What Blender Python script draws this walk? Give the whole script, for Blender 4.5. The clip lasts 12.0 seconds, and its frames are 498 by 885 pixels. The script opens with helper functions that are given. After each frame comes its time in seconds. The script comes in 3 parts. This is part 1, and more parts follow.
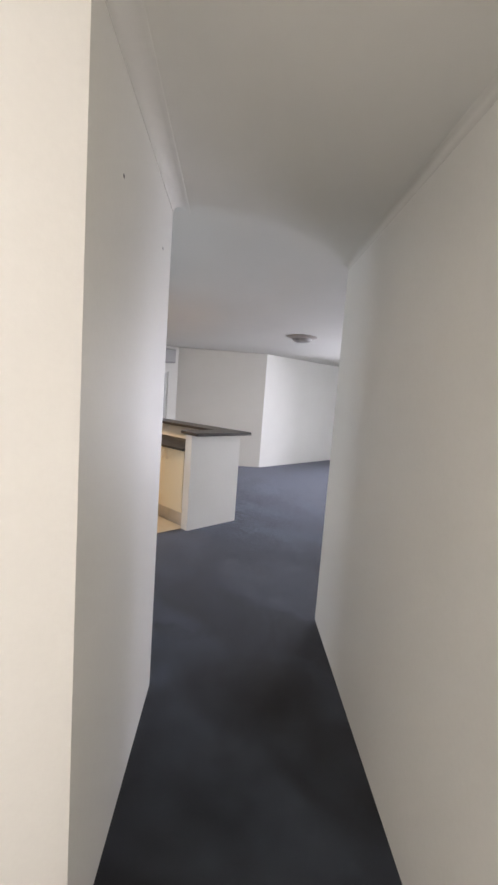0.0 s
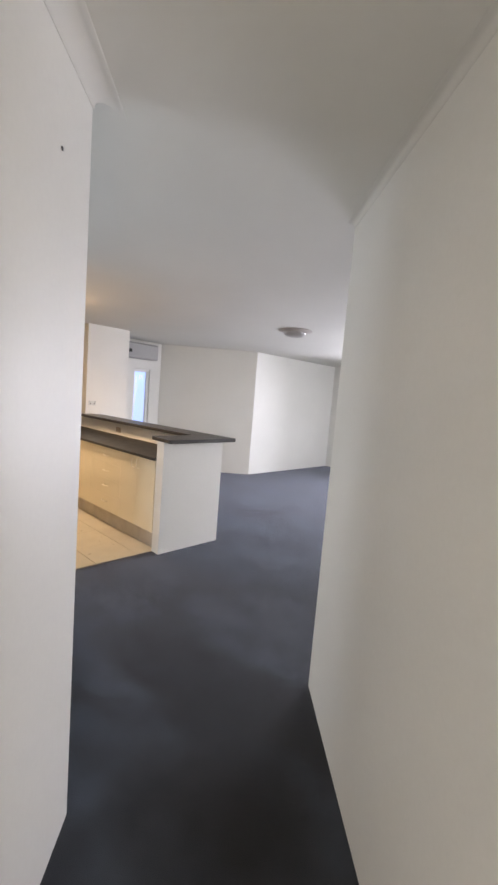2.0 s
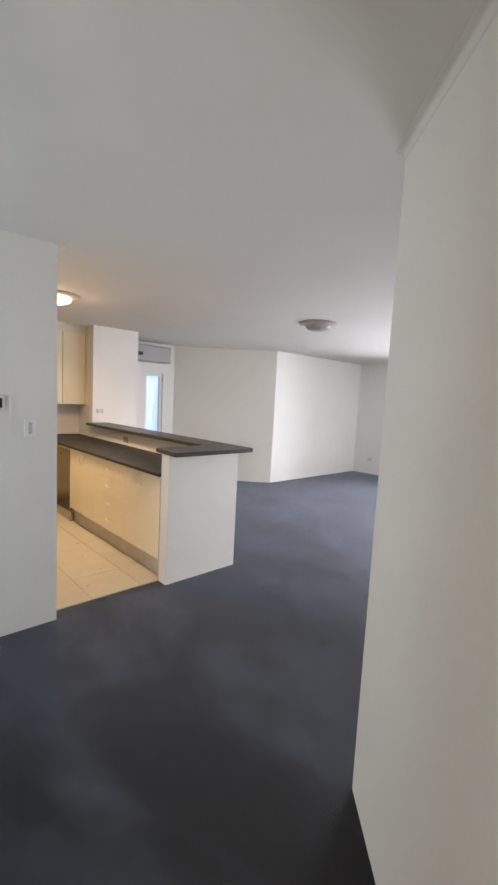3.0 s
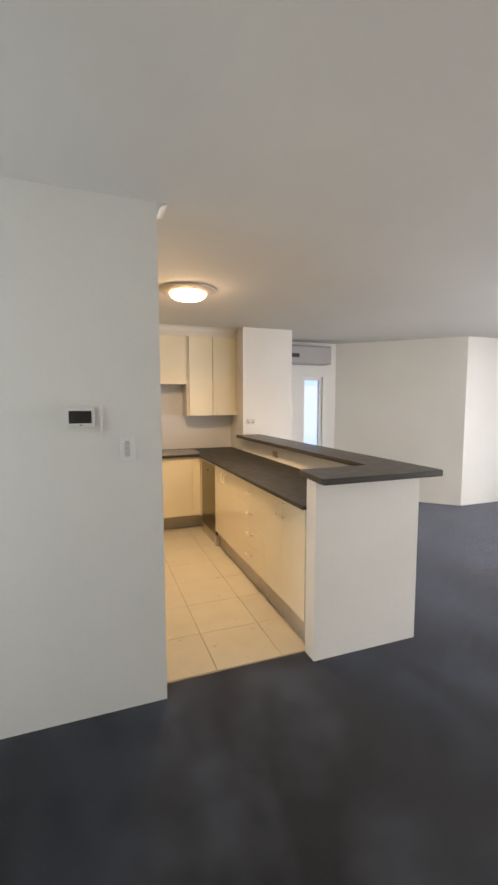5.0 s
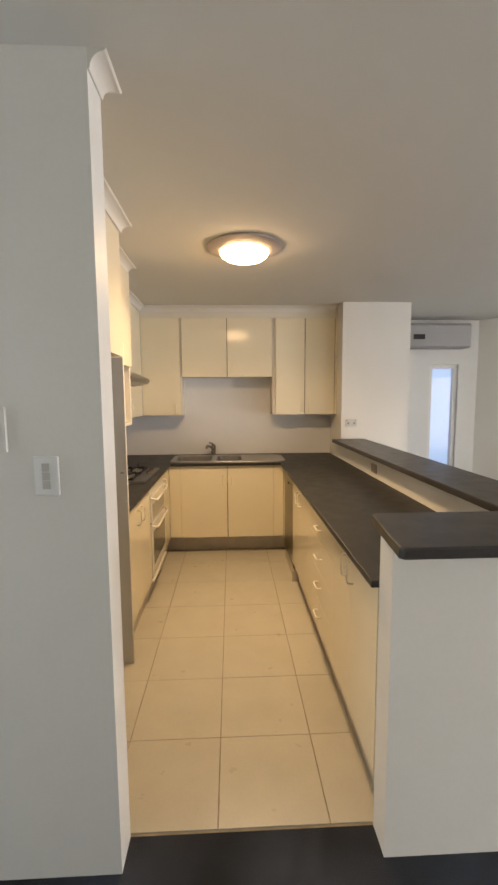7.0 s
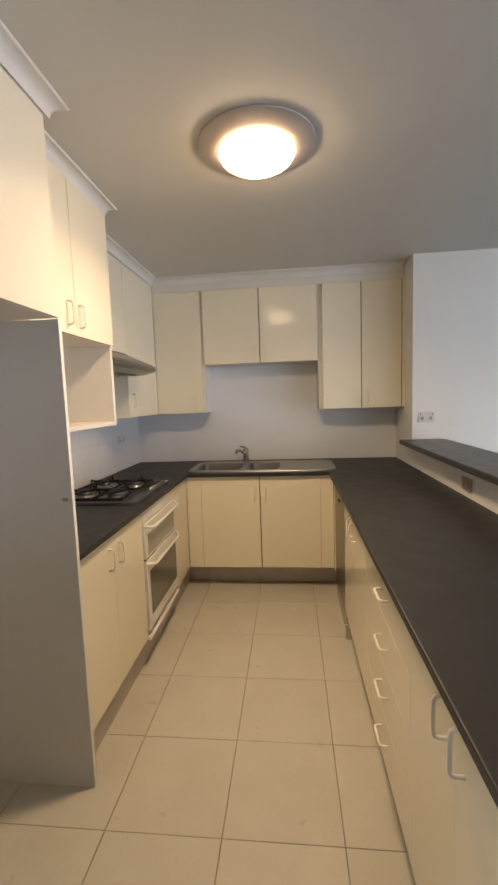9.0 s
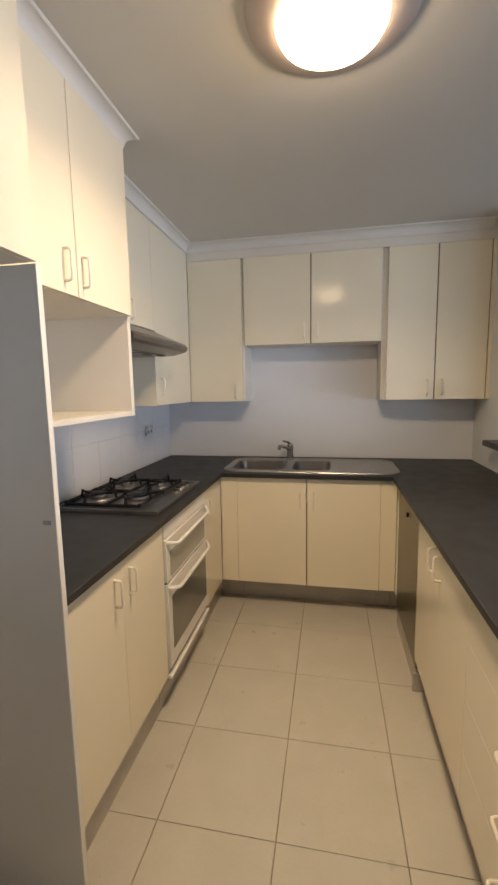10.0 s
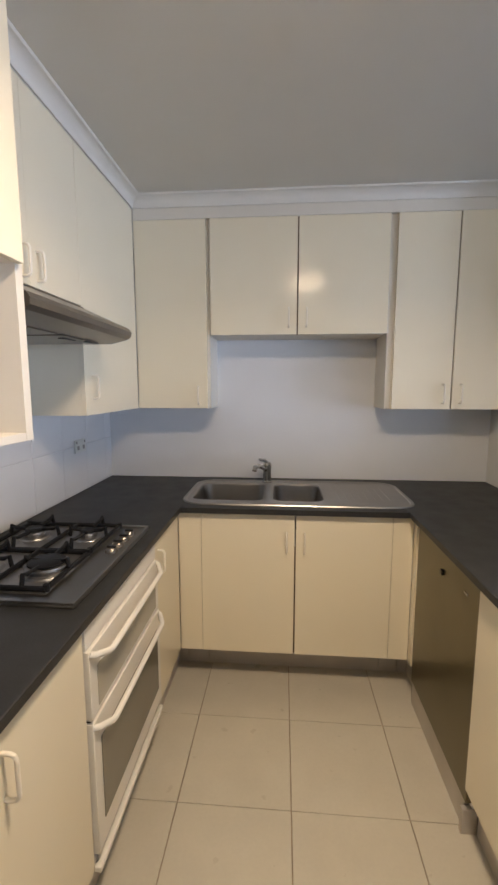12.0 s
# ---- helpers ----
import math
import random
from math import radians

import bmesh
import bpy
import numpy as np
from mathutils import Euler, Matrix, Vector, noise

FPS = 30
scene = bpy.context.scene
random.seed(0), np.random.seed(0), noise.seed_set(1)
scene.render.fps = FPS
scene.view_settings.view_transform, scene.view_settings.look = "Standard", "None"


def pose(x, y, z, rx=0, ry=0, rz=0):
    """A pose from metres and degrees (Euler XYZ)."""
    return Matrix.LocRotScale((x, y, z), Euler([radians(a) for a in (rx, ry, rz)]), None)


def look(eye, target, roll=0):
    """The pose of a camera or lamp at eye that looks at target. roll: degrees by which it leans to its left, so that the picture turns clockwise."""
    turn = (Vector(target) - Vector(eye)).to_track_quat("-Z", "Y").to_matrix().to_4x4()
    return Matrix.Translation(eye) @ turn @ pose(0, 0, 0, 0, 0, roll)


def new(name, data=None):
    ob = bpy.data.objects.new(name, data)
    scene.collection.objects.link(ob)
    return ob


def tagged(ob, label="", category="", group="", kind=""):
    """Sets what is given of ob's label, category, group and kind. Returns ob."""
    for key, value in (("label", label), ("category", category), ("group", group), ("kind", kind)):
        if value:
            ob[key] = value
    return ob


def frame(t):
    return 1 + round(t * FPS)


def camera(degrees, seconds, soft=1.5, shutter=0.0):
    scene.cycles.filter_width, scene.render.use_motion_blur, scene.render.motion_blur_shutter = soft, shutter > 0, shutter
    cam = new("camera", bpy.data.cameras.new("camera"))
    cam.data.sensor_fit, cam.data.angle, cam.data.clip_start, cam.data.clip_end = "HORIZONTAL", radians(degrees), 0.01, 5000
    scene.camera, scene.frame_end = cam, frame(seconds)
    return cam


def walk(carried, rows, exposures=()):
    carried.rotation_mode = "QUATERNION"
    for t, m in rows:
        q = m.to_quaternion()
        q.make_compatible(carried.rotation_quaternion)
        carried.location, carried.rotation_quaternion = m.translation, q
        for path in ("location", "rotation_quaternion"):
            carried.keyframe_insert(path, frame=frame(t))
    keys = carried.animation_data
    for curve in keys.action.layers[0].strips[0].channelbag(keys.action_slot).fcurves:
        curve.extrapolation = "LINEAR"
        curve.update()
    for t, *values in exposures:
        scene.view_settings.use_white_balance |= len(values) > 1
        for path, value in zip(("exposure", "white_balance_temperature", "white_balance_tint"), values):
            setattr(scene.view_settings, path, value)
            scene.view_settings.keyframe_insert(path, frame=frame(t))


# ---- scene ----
cam = camera(61.4, 12.0, soft=2.6)
PATH = [
    (0, (-0.102, -0.468, 1.602), (1.322, 0.918, 1.376), 4.2),
    (0.5, (0.031, -0.322, 1.606), (1.528, 0.984, 1.37), 4.8),
    (1, (0.135, -0.299, 1.584), (1.614, 1.022, 1.326), 4.0),
    (1.5, (0.292, -0.239, 1.576), (1.75, 1.109, 1.336), 5.0),
    (2, (0.477, -0.045, 1.591), (1.922, 1.321, 1.377), 4.6),
    (2.5, (0.704, 0.174, 1.582), (2.137, 1.554, 1.378), 4.2),
    (2.7, (0.798, 0.24, 1.603), (2.211, 1.641, 1.397), 3.7),
    (4.3, (1.387, 0.864, 1.57), (2.386, 2.584, 1.365), 1.0),
    (4.5, (1.448, 0.94, 1.573), (2.361, 2.708, 1.371), 0.8),
    (5, (1.589, 1.13, 1.564), (2.284, 2.995, 1.371), -0.1),
    (5.5, (1.733, 1.346, 1.587), (2.243, 3.27, 1.39), -0.5),
    (6, (1.931, 1.553, 1.565), (2.277, 3.513, 1.369), -0.7),
    (6.5, (2.142, 1.746, 1.571), (2.339, 3.727, 1.372), -0.6),
    (7, (2.286, 1.985, 1.564), (2.369, 3.973, 1.353), -0.4),
    (7.2, (2.333, 2.094, 1.569), (2.378, 4.082, 1.353), -0.2),
    (8.8, (2.537, 2.815, 1.517), (2.336, 4.793, 1.302), -1.3),
    (9, (2.489, 2.927, 1.49), (2.288, 4.906, 1.284), -2.0),
    (9.5, (2.416, 3.168, 1.492), (2.154, 5.135, 1.247), -1.9),
    (10, (2.385, 3.417, 1.488), (2.006, 5.363, 1.228), -1.0),
    (10.5, (2.302, 3.63, 1.487), (1.825, 5.556, 1.239), -0.6),
    (11, (2.178, 3.822, 1.512), (1.677, 5.742, 1.262), -0.5),
    (11.5, (2.146, 3.967, 1.505), (1.745, 5.909, 1.242), -0.2),
    (12, (2.174, 4.114, 1.508), (2.016, 6.09, 1.244), -0.0),
]

EXPOSURES = [
    (0.0, 0.06, 7300, 16),
    (1.0, 0.2, 7400, 16),
    (2.5, 0.27, 7500, 15),
    (4.5, 0.23, 8000, 13),
    (6.0, 0.2, 8500, 12),
    (7.2, -0.1, 8400, 11),
    (9.0, -0.24, 6900, 10),
    (9.5, -0.22, 6600, 9),
    (11.0, -0.32, 6150, 9),
    (12.0, -0.06, 5950, 9),
]
walk(cam, [(t, look(eye, target, roll)) for t, eye, target, roll in PATH], EXPOSURES)

LIVING_POWER, EAST_FILL, STUDY_FILL, ENTRY_FILL, DOWN_POWER = 60, 200, 23, 62, 24

# ---- light ----
world = bpy.data.worlds.new("world")
scene.world = world
world.use_nodes = True
wn = world.node_tree
sky = wn.nodes.new("ShaderNodeTexSky")
sky.sky_type, sky.sun_disc = "NISHITA", False
sky.sun_elevation, sky.sun_rotation = radians(42), radians(150)
wn.links.new(sky.outputs[0], wn.nodes["Background"].inputs[0])
wn.nodes["Background"].inputs[1].default_value = 0.1

CEIL = 2.505


def area_light(name, eye, target, w, h, power, colour):
    data = bpy.data.lights.new(name, "AREA")
    data.shape, data.size, data.size_y, data.energy, data.color = "RECTANGLE", w, h, power, colour
    ob = new(name, data)
    ob.matrix_world = look(eye, target)
    return ob


area_light("window_light_living", (7.3, 1.12, 1.08), (7.3, 3.0, 1.0), 3.1, 2.0, LIVING_POWER, (0.74, 0.84, 1.0))
# added unseen source, narrowed and aimed to brighten hall end and carpet
east = area_light("fill_light_east", (9.66, 2.75, 1.1), (5.5, 1.9, 1.0), 2.4, 2.0, EAST_FILL, (0.72, 0.80, 1.0))
east.data.spread = radians(136)
# no known source here; added bluish fill for the controller wall and carpet
area_light("fill_light_study", (-0.62, 2.3, 1.35), (3.0, 2.5, 1.0), 1.1, 1.3, STUDY_FILL, (0.64, 0.80, 1.0))
# invented source behind the start of the path, fills the hallway
area_light("fill_light_entry", (-1.4, -1.93, 1.5), (-0.6, 1.0, 1.2), 1.1, 1.2, ENTRY_FILL, (0.97, 0.98, 1.0))
disc = area_light("kitchen_bulb_down", (2.38, 4.72, CEIL - 0.045), (2.38, 4.721, 0), 0.29, 0.29, DOWN_POWER, (1.0, 0.75, 0.50))
disc.data.shape, disc.data.spread = "DISK", radians(151)


# ---- materials ----
def material(name, colour, rough=0.5, metal=0.0, vary=0.05, scale=3.0, grain=0.0, grain_scale=200.0, bump=0.0, bump_scale=60.0,
             spec=0.5, coat=0.0, piece=0.0, rough_vary=0.0):
    m = bpy.data.materials.new(name)
    m.use_nodes = True
    nt = m.node_tree
    b = nt.nodes["Principled BSDF"]
    b.inputs["Roughness"].default_value, b.inputs["Metallic"].default_value = rough, metal
    b.inputs["Specular IOR Level"].default_value, b.inputs["Coat Weight"].default_value = spec, coat
    geo = nt.nodes.new("ShaderNodeNewGeometry")

    def noise_at(s, detail):
        n = nt.nodes.new("ShaderNodeTexNoise")
        n.inputs["Scale"].default_value, n.inputs["Detail"].default_value = s, detail
        nt.links.new(geo.outputs["Position"], n.inputs["Vector"])
        return n.outputs["Fac"]

    def scaled(socket, amount, base=1.0):
        r = nt.nodes.new("ShaderNodeMapRange")
        r.inputs["From Min"].default_value, r.inputs["From Max"].default_value = 0.25, 0.75
        r.inputs["To Min"].default_value, r.inputs["To Max"].default_value = base - amount, base + amount
        nt.links.new(socket, r.inputs["Value"])
        return r.outputs["Result"]

    value = scaled(noise_at(scale, 4), vary)
    if grain:
        mul = nt.nodes.new("ShaderNodeMath")
        mul.operation = "MULTIPLY"
        nt.links.new(value, mul.inputs[0])
        nt.links.new(scaled(noise_at(grain_scale, 2), grain), mul.inputs[1])
        value = mul.outputs[0]
    if piece:
        info = nt.nodes.new("ShaderNodeObjectInfo")
        r = nt.nodes.new("ShaderNodeMapRange")
        r.inputs["To Min"].default_value, r.inputs["To Max"].default_value = 1 - piece, 1 + piece
        nt.links.new(info.outputs["Random"], r.inputs["Value"])
        mul = nt.nodes.new("ShaderNodeMath")
        mul.operation = "MULTIPLY"
        nt.links.new(value, mul.inputs[0])
        nt.links.new(r.outputs["Result"], mul.inputs[1])
        value = mul.outputs[0]
    vm = nt.nodes.new("ShaderNodeVectorMath")
    vm.operation = "SCALE"
    vm.inputs[0].default_value = colour
    nt.links.new(value, vm.inputs["Scale"])
    nt.links.new(vm.outputs[0], b.inputs["Base Color"])
    if rough_vary:
        nt.links.new(scaled(noise_at(scale * 2.3, 5), rough_vary, rough), b.inputs["Roughness"])
    if bump:
        bp = nt.nodes.new("ShaderNodeBump")
        bp.inputs["Strength"].default_value, bp.inputs["Distance"].default_value = bump, 0.004
        nt.links.new(noise_at(bump_scale, 5), bp.inputs["Height"])
        nt.links.new(bp.outputs[0], b.inputs["Normal"])
    return m


PAINT = material("wall_paint", (0.72, 0.71, 0.67), 0.5, vary=0.03, scale=1.3, grain=0.012, grain_scale=60, bump=0.06, bump_scale=140)
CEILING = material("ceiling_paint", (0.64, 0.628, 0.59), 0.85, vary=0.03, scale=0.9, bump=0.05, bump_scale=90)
CORNICE = material("cornice_plaster", (0.68, 0.66, 0.61), 0.6, vary=0.03, scale=5, bump=0.05)
CARPET = material("carpet", (0.029, 0.0345, 0.0455), 0.85, vary=0.55, scale=3.0, grain=0.35, grain_scale=420, bump=0.9, bump_scale=300, spec=0.25)
TILE = material("floor_tile", (0.502, 0.466, 0.386), 0.32, vary=0.05, scale=6, grain=0.02, grain_scale=90, bump=0.02, bump_scale=25, piece=0.025, rough_vary=0.06)
GROUT = material("grout", (0.31, 0.25, 0.18), 0.9, vary=0.35, scale=9, bump=0.2)
WALL_TILE = material("wall_tile", (0.70, 0.71, 0.73), 0.22, vary=0.02, scale=4, piece=0.006, bump=0.02, bump_scale=20)
WALL_GROUT = material("wall_grout", (0.69, 0.69, 0.70), 0.8, vary=0.08, scale=9)
CREAM = material("cream_laminate", (0.79, 0.715, 0.545), 0.13, vary=0.025, scale=1.5)
CARCASS = material("cabinet_carcass", (0.68, 0.64, 0.56), 0.45, vary=0.03, scale=4)
PANEL = material("grey_side_panel", (0.50, 0.49, 0.46), 0.5, vary=0.04, scale=3, bump=0.02)
WORKTOP = material("worktop_laminate", (0.020, 0.020, 0.020), 0.5, vary=0.12, scale=5, grain=0.35, grain_scale=350, bump=0.05, bump_scale=400, rough_vary=0.05)
BARTOP = material("bar_laminate", (0.034, 0.031, 0.030), 0.36, vary=0.12, scale=5, grain=0.35, grain_scale=350, bump=0.05, bump_scale=400, rough_vary=0.05)
KICK = material("kickboard", (0.50, 0.46, 0.41), 0.4, metal=0.25, vary=0.1, scale=7)
STEEL = material("brushed_steel", (0.36, 0.345, 0.325), 0.31, metal=1.0, vary=0.04, scale=9)
HOOD = material("hood_metal", (0.24, 0.215, 0.185), 0.30, metal=0.85, vary=0.08, scale=9)
CHROME = material("chrome", (0.50, 0.48, 0.45), 0.16, metal=1.0, vary=0.02)
DARK_STEEL = material("dishwasher_front", (0.16, 0.135, 0.075), 0.3, metal=0.75, vary=0.06, scale=5)
IRON = material("cast_iron", (0.006, 0.006, 0.007), 0.5, vary=0.15, scale=20, spec=0.3)
BURNER = material("burner_alloy", (0.30, 0.29, 0.28), 0.4, metal=0.9, vary=0.1, scale=20)
WHITE = material("white_enamel", (0.76, 0.73, 0.66), 0.22, vary=0.02)
HANDLE = material("handle_plastic", (0.78, 0.72, 0.60), 0.3, vary=0.02)
PLASTIC = material("switch_plastic", (0.58, 0.59, 0.56), 0.35, vary=0.02)
PLATE = material("switch_plate", (0.76, 0.765, 0.75), 0.3, vary=0.02)
PLASTIC_GREY = material("grey_plastic", (0.27, 0.26, 0.25), 0.4, vary=0.03)
OVEN_GLASS = material("oven_glass", (0.17, 0.155, 0.12), 0.12, vary=0.1, spec=0.8)
GRILL_GLASS = material("grill_glass", (0.42, 0.39, 0.32), 0.15, vary=0.03)
BLACK = material("black_plastic", (0.012, 0.011, 0.011), 0.3)
FRAME = material("window_frame", (0.78, 0.77, 0.74), 0.35, vary=0.02)


def two_tone(m, other, scale, stretch):
    """Blend a material's colour with another by brushed, streaky patches."""
    nt = m.node_tree
    b = nt.nodes["Principled BSDF"]
    first = b.inputs["Base Color"].links[0].from_socket
    geo = nt.nodes.new("ShaderNodeNewGeometry")
    mp = nt.nodes.new("ShaderNodeMapping")
    mp.inputs["Rotation"].default_value, mp.inputs["Scale"].default_value = (0, 0, radians(40)), stretch
    nz = nt.nodes.new("ShaderNodeTexNoise")
    nz.inputs["Scale"].default_value, nz.inputs["Detail"].default_value, nz.inputs["Distortion"].default_value = scale, 3, 0.6
    r = nt.nodes.new("ShaderNodeMapRange")
    r.inputs["From Min"].default_value, r.inputs["From Max"].default_value = 0.38, 0.57
    mx = nt.nodes.new("ShaderNodeMix")
    mx.data_type = "RGBA"
    mx.inputs[7].default_value = (*other, 1)
    for a, c in ((geo.outputs["Position"], mp.inputs["Vector"]), (mp.outputs[0], nz.inputs["Vector"]), (nz.outputs["Fac"], r.inputs["Value"]),
                 (r.outputs["Result"], mx.inputs[0]), (first, mx.inputs[6]), (mx.outputs[2], b.inputs["Base Color"])):
        nt.links.new(a, c)


two_tone(CARPET, (0.0088, 0.0088, 0.0094), 1.6, (1.0, 0.55, 1.0))
for m, tint in ((CARPET, (0.76, 0.82, 1.0, 1)),):
    p = m.node_tree.nodes["Principled BSDF"]
    p.inputs["Sheen Weight"].default_value, p.inputs["Sheen Roughness"].default_value = 0.5, 0.3
    p.inputs["Sheen Tint"].default_value = tint


def glowing(name, colour, strength):
    m = bpy.data.materials.new(name)
    m.use_nodes = True
    b = m.node_tree.nodes["Principled BSDF"]
    b.inputs["Base Color"].default_value = (*colour, 1)
    b.inputs["Emission Color"].default_value = (*colour, 1)
    b.inputs["Emission Strength"].default_value = strength
    return m


def glass(name, rough):
    m = bpy.data.materials.new(name)
    m.use_nodes = True
    b = m.node_tree.nodes["Principled BSDF"]
    b.inputs["Base Color"].default_value = (0.93, 0.96, 0.97, 1)
    b.inputs["Roughness"].default_value, b.inputs["Transmission Weight"].default_value = rough, 1.0
    return m


LIT_GLASS = glowing("lit_glass", (1.0, 0.70, 0.42), 17.0)
DAY = glowing("daylight_outside", (0.42, 0.60, 1.0), 0.85)
PANE = glass("window_glass", 0.02)
RING = material("satin_nickel_ring", (0.46, 0.41, 0.385), 0.45, metal=0.3, vary=0.04)
# dark brown that stands for shade inside the door gaps
GAP_SHADE = material("door_gap_shade", (0.13, 0.085, 0.045), 0.7, vary=0.1)
BRONZE = material("bronze_plate", (0.42, 0.34, 0.27), 0.4, metal=0.4, vary=0.05)
OPAL = material("opal_glass_unlit", (0.34, 0.32, 0.31), 0.45, vary=0.04)


# ---- mesh helpers ----
def box(bm, x0, x1, y0, y1, z0, z1, bevel=0.0):
    vs = [bm.verts.new((x, y, z)) for x in (x0, x1) for y in (y0, y1) for z in (z0, z1)]
    fs = [bm.faces.new([vs[i] for i in q]) for q in ((0, 1, 3, 2), (4, 6, 7, 5), (0, 4, 5, 1), (2, 3, 7, 6), (0, 2, 6, 4), (1, 5, 7, 3))]
    if bevel:
        edges = {e for f in fs for e in f.edges}
        bmesh.ops.bevel(bm, geom=list(edges), offset=bevel, segments=2, profile=0.5, affect="EDGES")
    return bm


def cube(x0, x1, y0, y1, z0, z1, bevel=0.0):
    return box(bmesh.new(), x0, x1, y0, y1, z0, z1, bevel)


def prism(points, z0, z1):
    bm = bmesh.new()
    low = [bm.verts.new((x, y, z0)) for x, y in points]
    high = [bm.verts.new((x, y, z1)) for x, y in points]
    bm.faces.new(low[::-1])
    bm.faces.new(high)
    for i in range(len(points)):
        j = (i + 1) % len(points)
        bm.faces.new((low[i], low[j], high[j], high[i]))
    bmesh.ops.recalc_face_normals(bm, faces=bm.faces[:])
    return bm


def lathe(bm, centre, profile, steps=40):
    """profile: (radius, height) pairs from one end to the other."""
    rings = []
    for r, h in profile:
        if r < 1e-5:
            rings.append([bm.verts.new((centre[0], centre[1], centre[2] + h))])
        else:
            rings.append([bm.verts.new((centre[0] + r * math.cos(2 * math.pi * k / steps), centre[1] + r * math.sin(2 * math.pi * k / steps), centre[2] + h)) for k in range(steps)])
    for a, b in zip(rings, rings[1:]):
        for k in range(steps):
            j = (k + 1) % steps
            quad = [a[k % len(a)], a[j % len(a)], b[j % len(b)], b[k % len(b)]]
            quad = list(dict.fromkeys(quad))
            if len(quad) > 2:
                bm.faces.new(quad)
    bmesh.ops.recalc_face_normals(bm, faces=bm.faces[:])
    return bm


def tube(bm, points, r, steps=10):
    pts = [Vector(p) for p in points]
    rings = []
    for i, p in enumerate(pts):
        d = (pts[min(i + 1, len(pts) - 1)] - pts[max(i - 1, 0)]).normalized()
        side = d.orthogonal() if i == 0 else (side - d * side.dot(d))
        side = side.normalized()
        other = d.cross(side)
        rings.append([bm.verts.new(p + r * (math.cos(2 * math.pi * k / steps) * side + math.sin(2 * math.pi * k / steps) * other)) for k in range(steps)])
    for a, b in zip(rings, rings[1:]):
        for k in range(steps):
            j = (k + 1) % steps
            bm.faces.new((a[k], a[j], b[j], b[k]))
    bm.faces.new(rings[0][::-1])
    bm.faces.new(rings[-1])
    bmesh.ops.recalc_face_normals(bm, faces=bm.faces[:])
    return bm


def mesh_of(name, bm, mat, smooth=False):
    me = bpy.data.meshes.new(name)
    bm.to_mesh(me)
    bm.free()
    me.materials.append(mat)
    if smooth:
        me.shade_smooth()
        me.set_sharp_from_angle(angle=radians(20))
    return me


def part(name, bm, mat, parent, label="", smooth=True):
    ob = new(name, mesh_of(name, bm, mat, smooth))
    ob.parent = parent
    if label:
        tagged(ob, label)
    return ob


def structure(name, bm, mat, label, smooth=False):
    return tagged(new(name, mesh_of(name, bm, mat, smooth)), label, name.split("_")[0], "", "structure")


def thing(name, at, label, category, group=""):
    """An empty at the thing's base; its parts are built in the thing's own metres."""
    ob = new(name)
    ob.empty_display_size = 0.1
    ob.matrix_world = at if isinstance(at, Matrix) else pose(*at)
    return tagged(ob, label, category, group)


def wall(name, p, q, thick, label, openings=(), z1=CEIL, mat=None):
    """A wall from p to q whose room face lies on that line; thick goes to its left. openings: (from, to, sill, head) along it."""
    p, q = Vector((*p, 0)), Vector((*q, 0))
    length, way = (q - p).length, (q - p).normalized()
    bm, cuts = bmesh.new(), sorted(openings)
    s = 0.0
    for a, b, sill, head in cuts:
        box(bm, s, a, 0, thick, 0, z1)
        if sill > 0:
            box(bm, a, b, 0, thick, 0, sill)
        box(bm, a, b, 0, thick, head, z1)
        s = b
    box(bm, s, length, 0, thick, 0, z1)
    m = Matrix.Translation(p) @ Matrix.Rotation(math.atan2(way.y, way.x), 4, "Z")
    bmesh.ops.transform(bm, matrix=m, verts=bm.verts[:])
    bmesh.ops.recalc_face_normals(bm, faces=bm.faces[:])
    return structure(name, bm, mat or PAINT, label)


COVE = ((0.0, -0.088), (0.008, -0.088), (0.011, -0.08), (0.013, -0.066), (0.021, -0.047), (0.035, -0.031), (0.052, -0.020), (0.068, -0.014), (0.076, -0.012), (0.082, -0.006), (0.084, -0.0))

SOFT_COVE = ((0.0, -0.094), (0.004, -0.093), *((0.088 - 0.084 * math.cos(math.radians(a)), -0.088 + 0.084 * math.sin(math.radians(a))) for a in range(0, 91, 10)), (0.094, -0.002), (0.096, 0.0))


def cornice(name, points, label, top=CEIL, size=1.0, section=COVE, mat=None):
    """A coved cornice along a line of wall corners; the room lies to the right of the way it runs."""
    pts = [Vector(p) for p in points]
    bm, rings = bmesh.new(), []
    for i, p in enumerate(pts):
        a = (p - pts[i - 1]).normalized() if i else None
        b = (pts[i + 1] - p).normalized() if i < len(pts) - 1 else None
        na, nb = (Vector((d.y, -d.x)) if d else None for d in (a, b))
        if na is None or nb is None:
            off = na or nb
        else:
            off = (na + nb) / (1 + na.dot(nb))
        rings.append([bm.verts.new((p.x + off.x * o * size, p.y + off.y * o * size, top + h * size)) for o, h in (*section, (0, 0))])
    for a, b in zip(rings, rings[1:]):
        for k in range(len(a)):
            j = (k + 1) % len(a)
            bm.faces.new((a[k], a[j], b[j], b[k]))
    bm.faces.new(rings[0][::-1])
    bm.faces.new(rings[-1])
    bmesh.ops.recalc_face_normals(bm, faces=bm.faces[:])
    return structure(name, bm, mat or CORNICE, label, True)


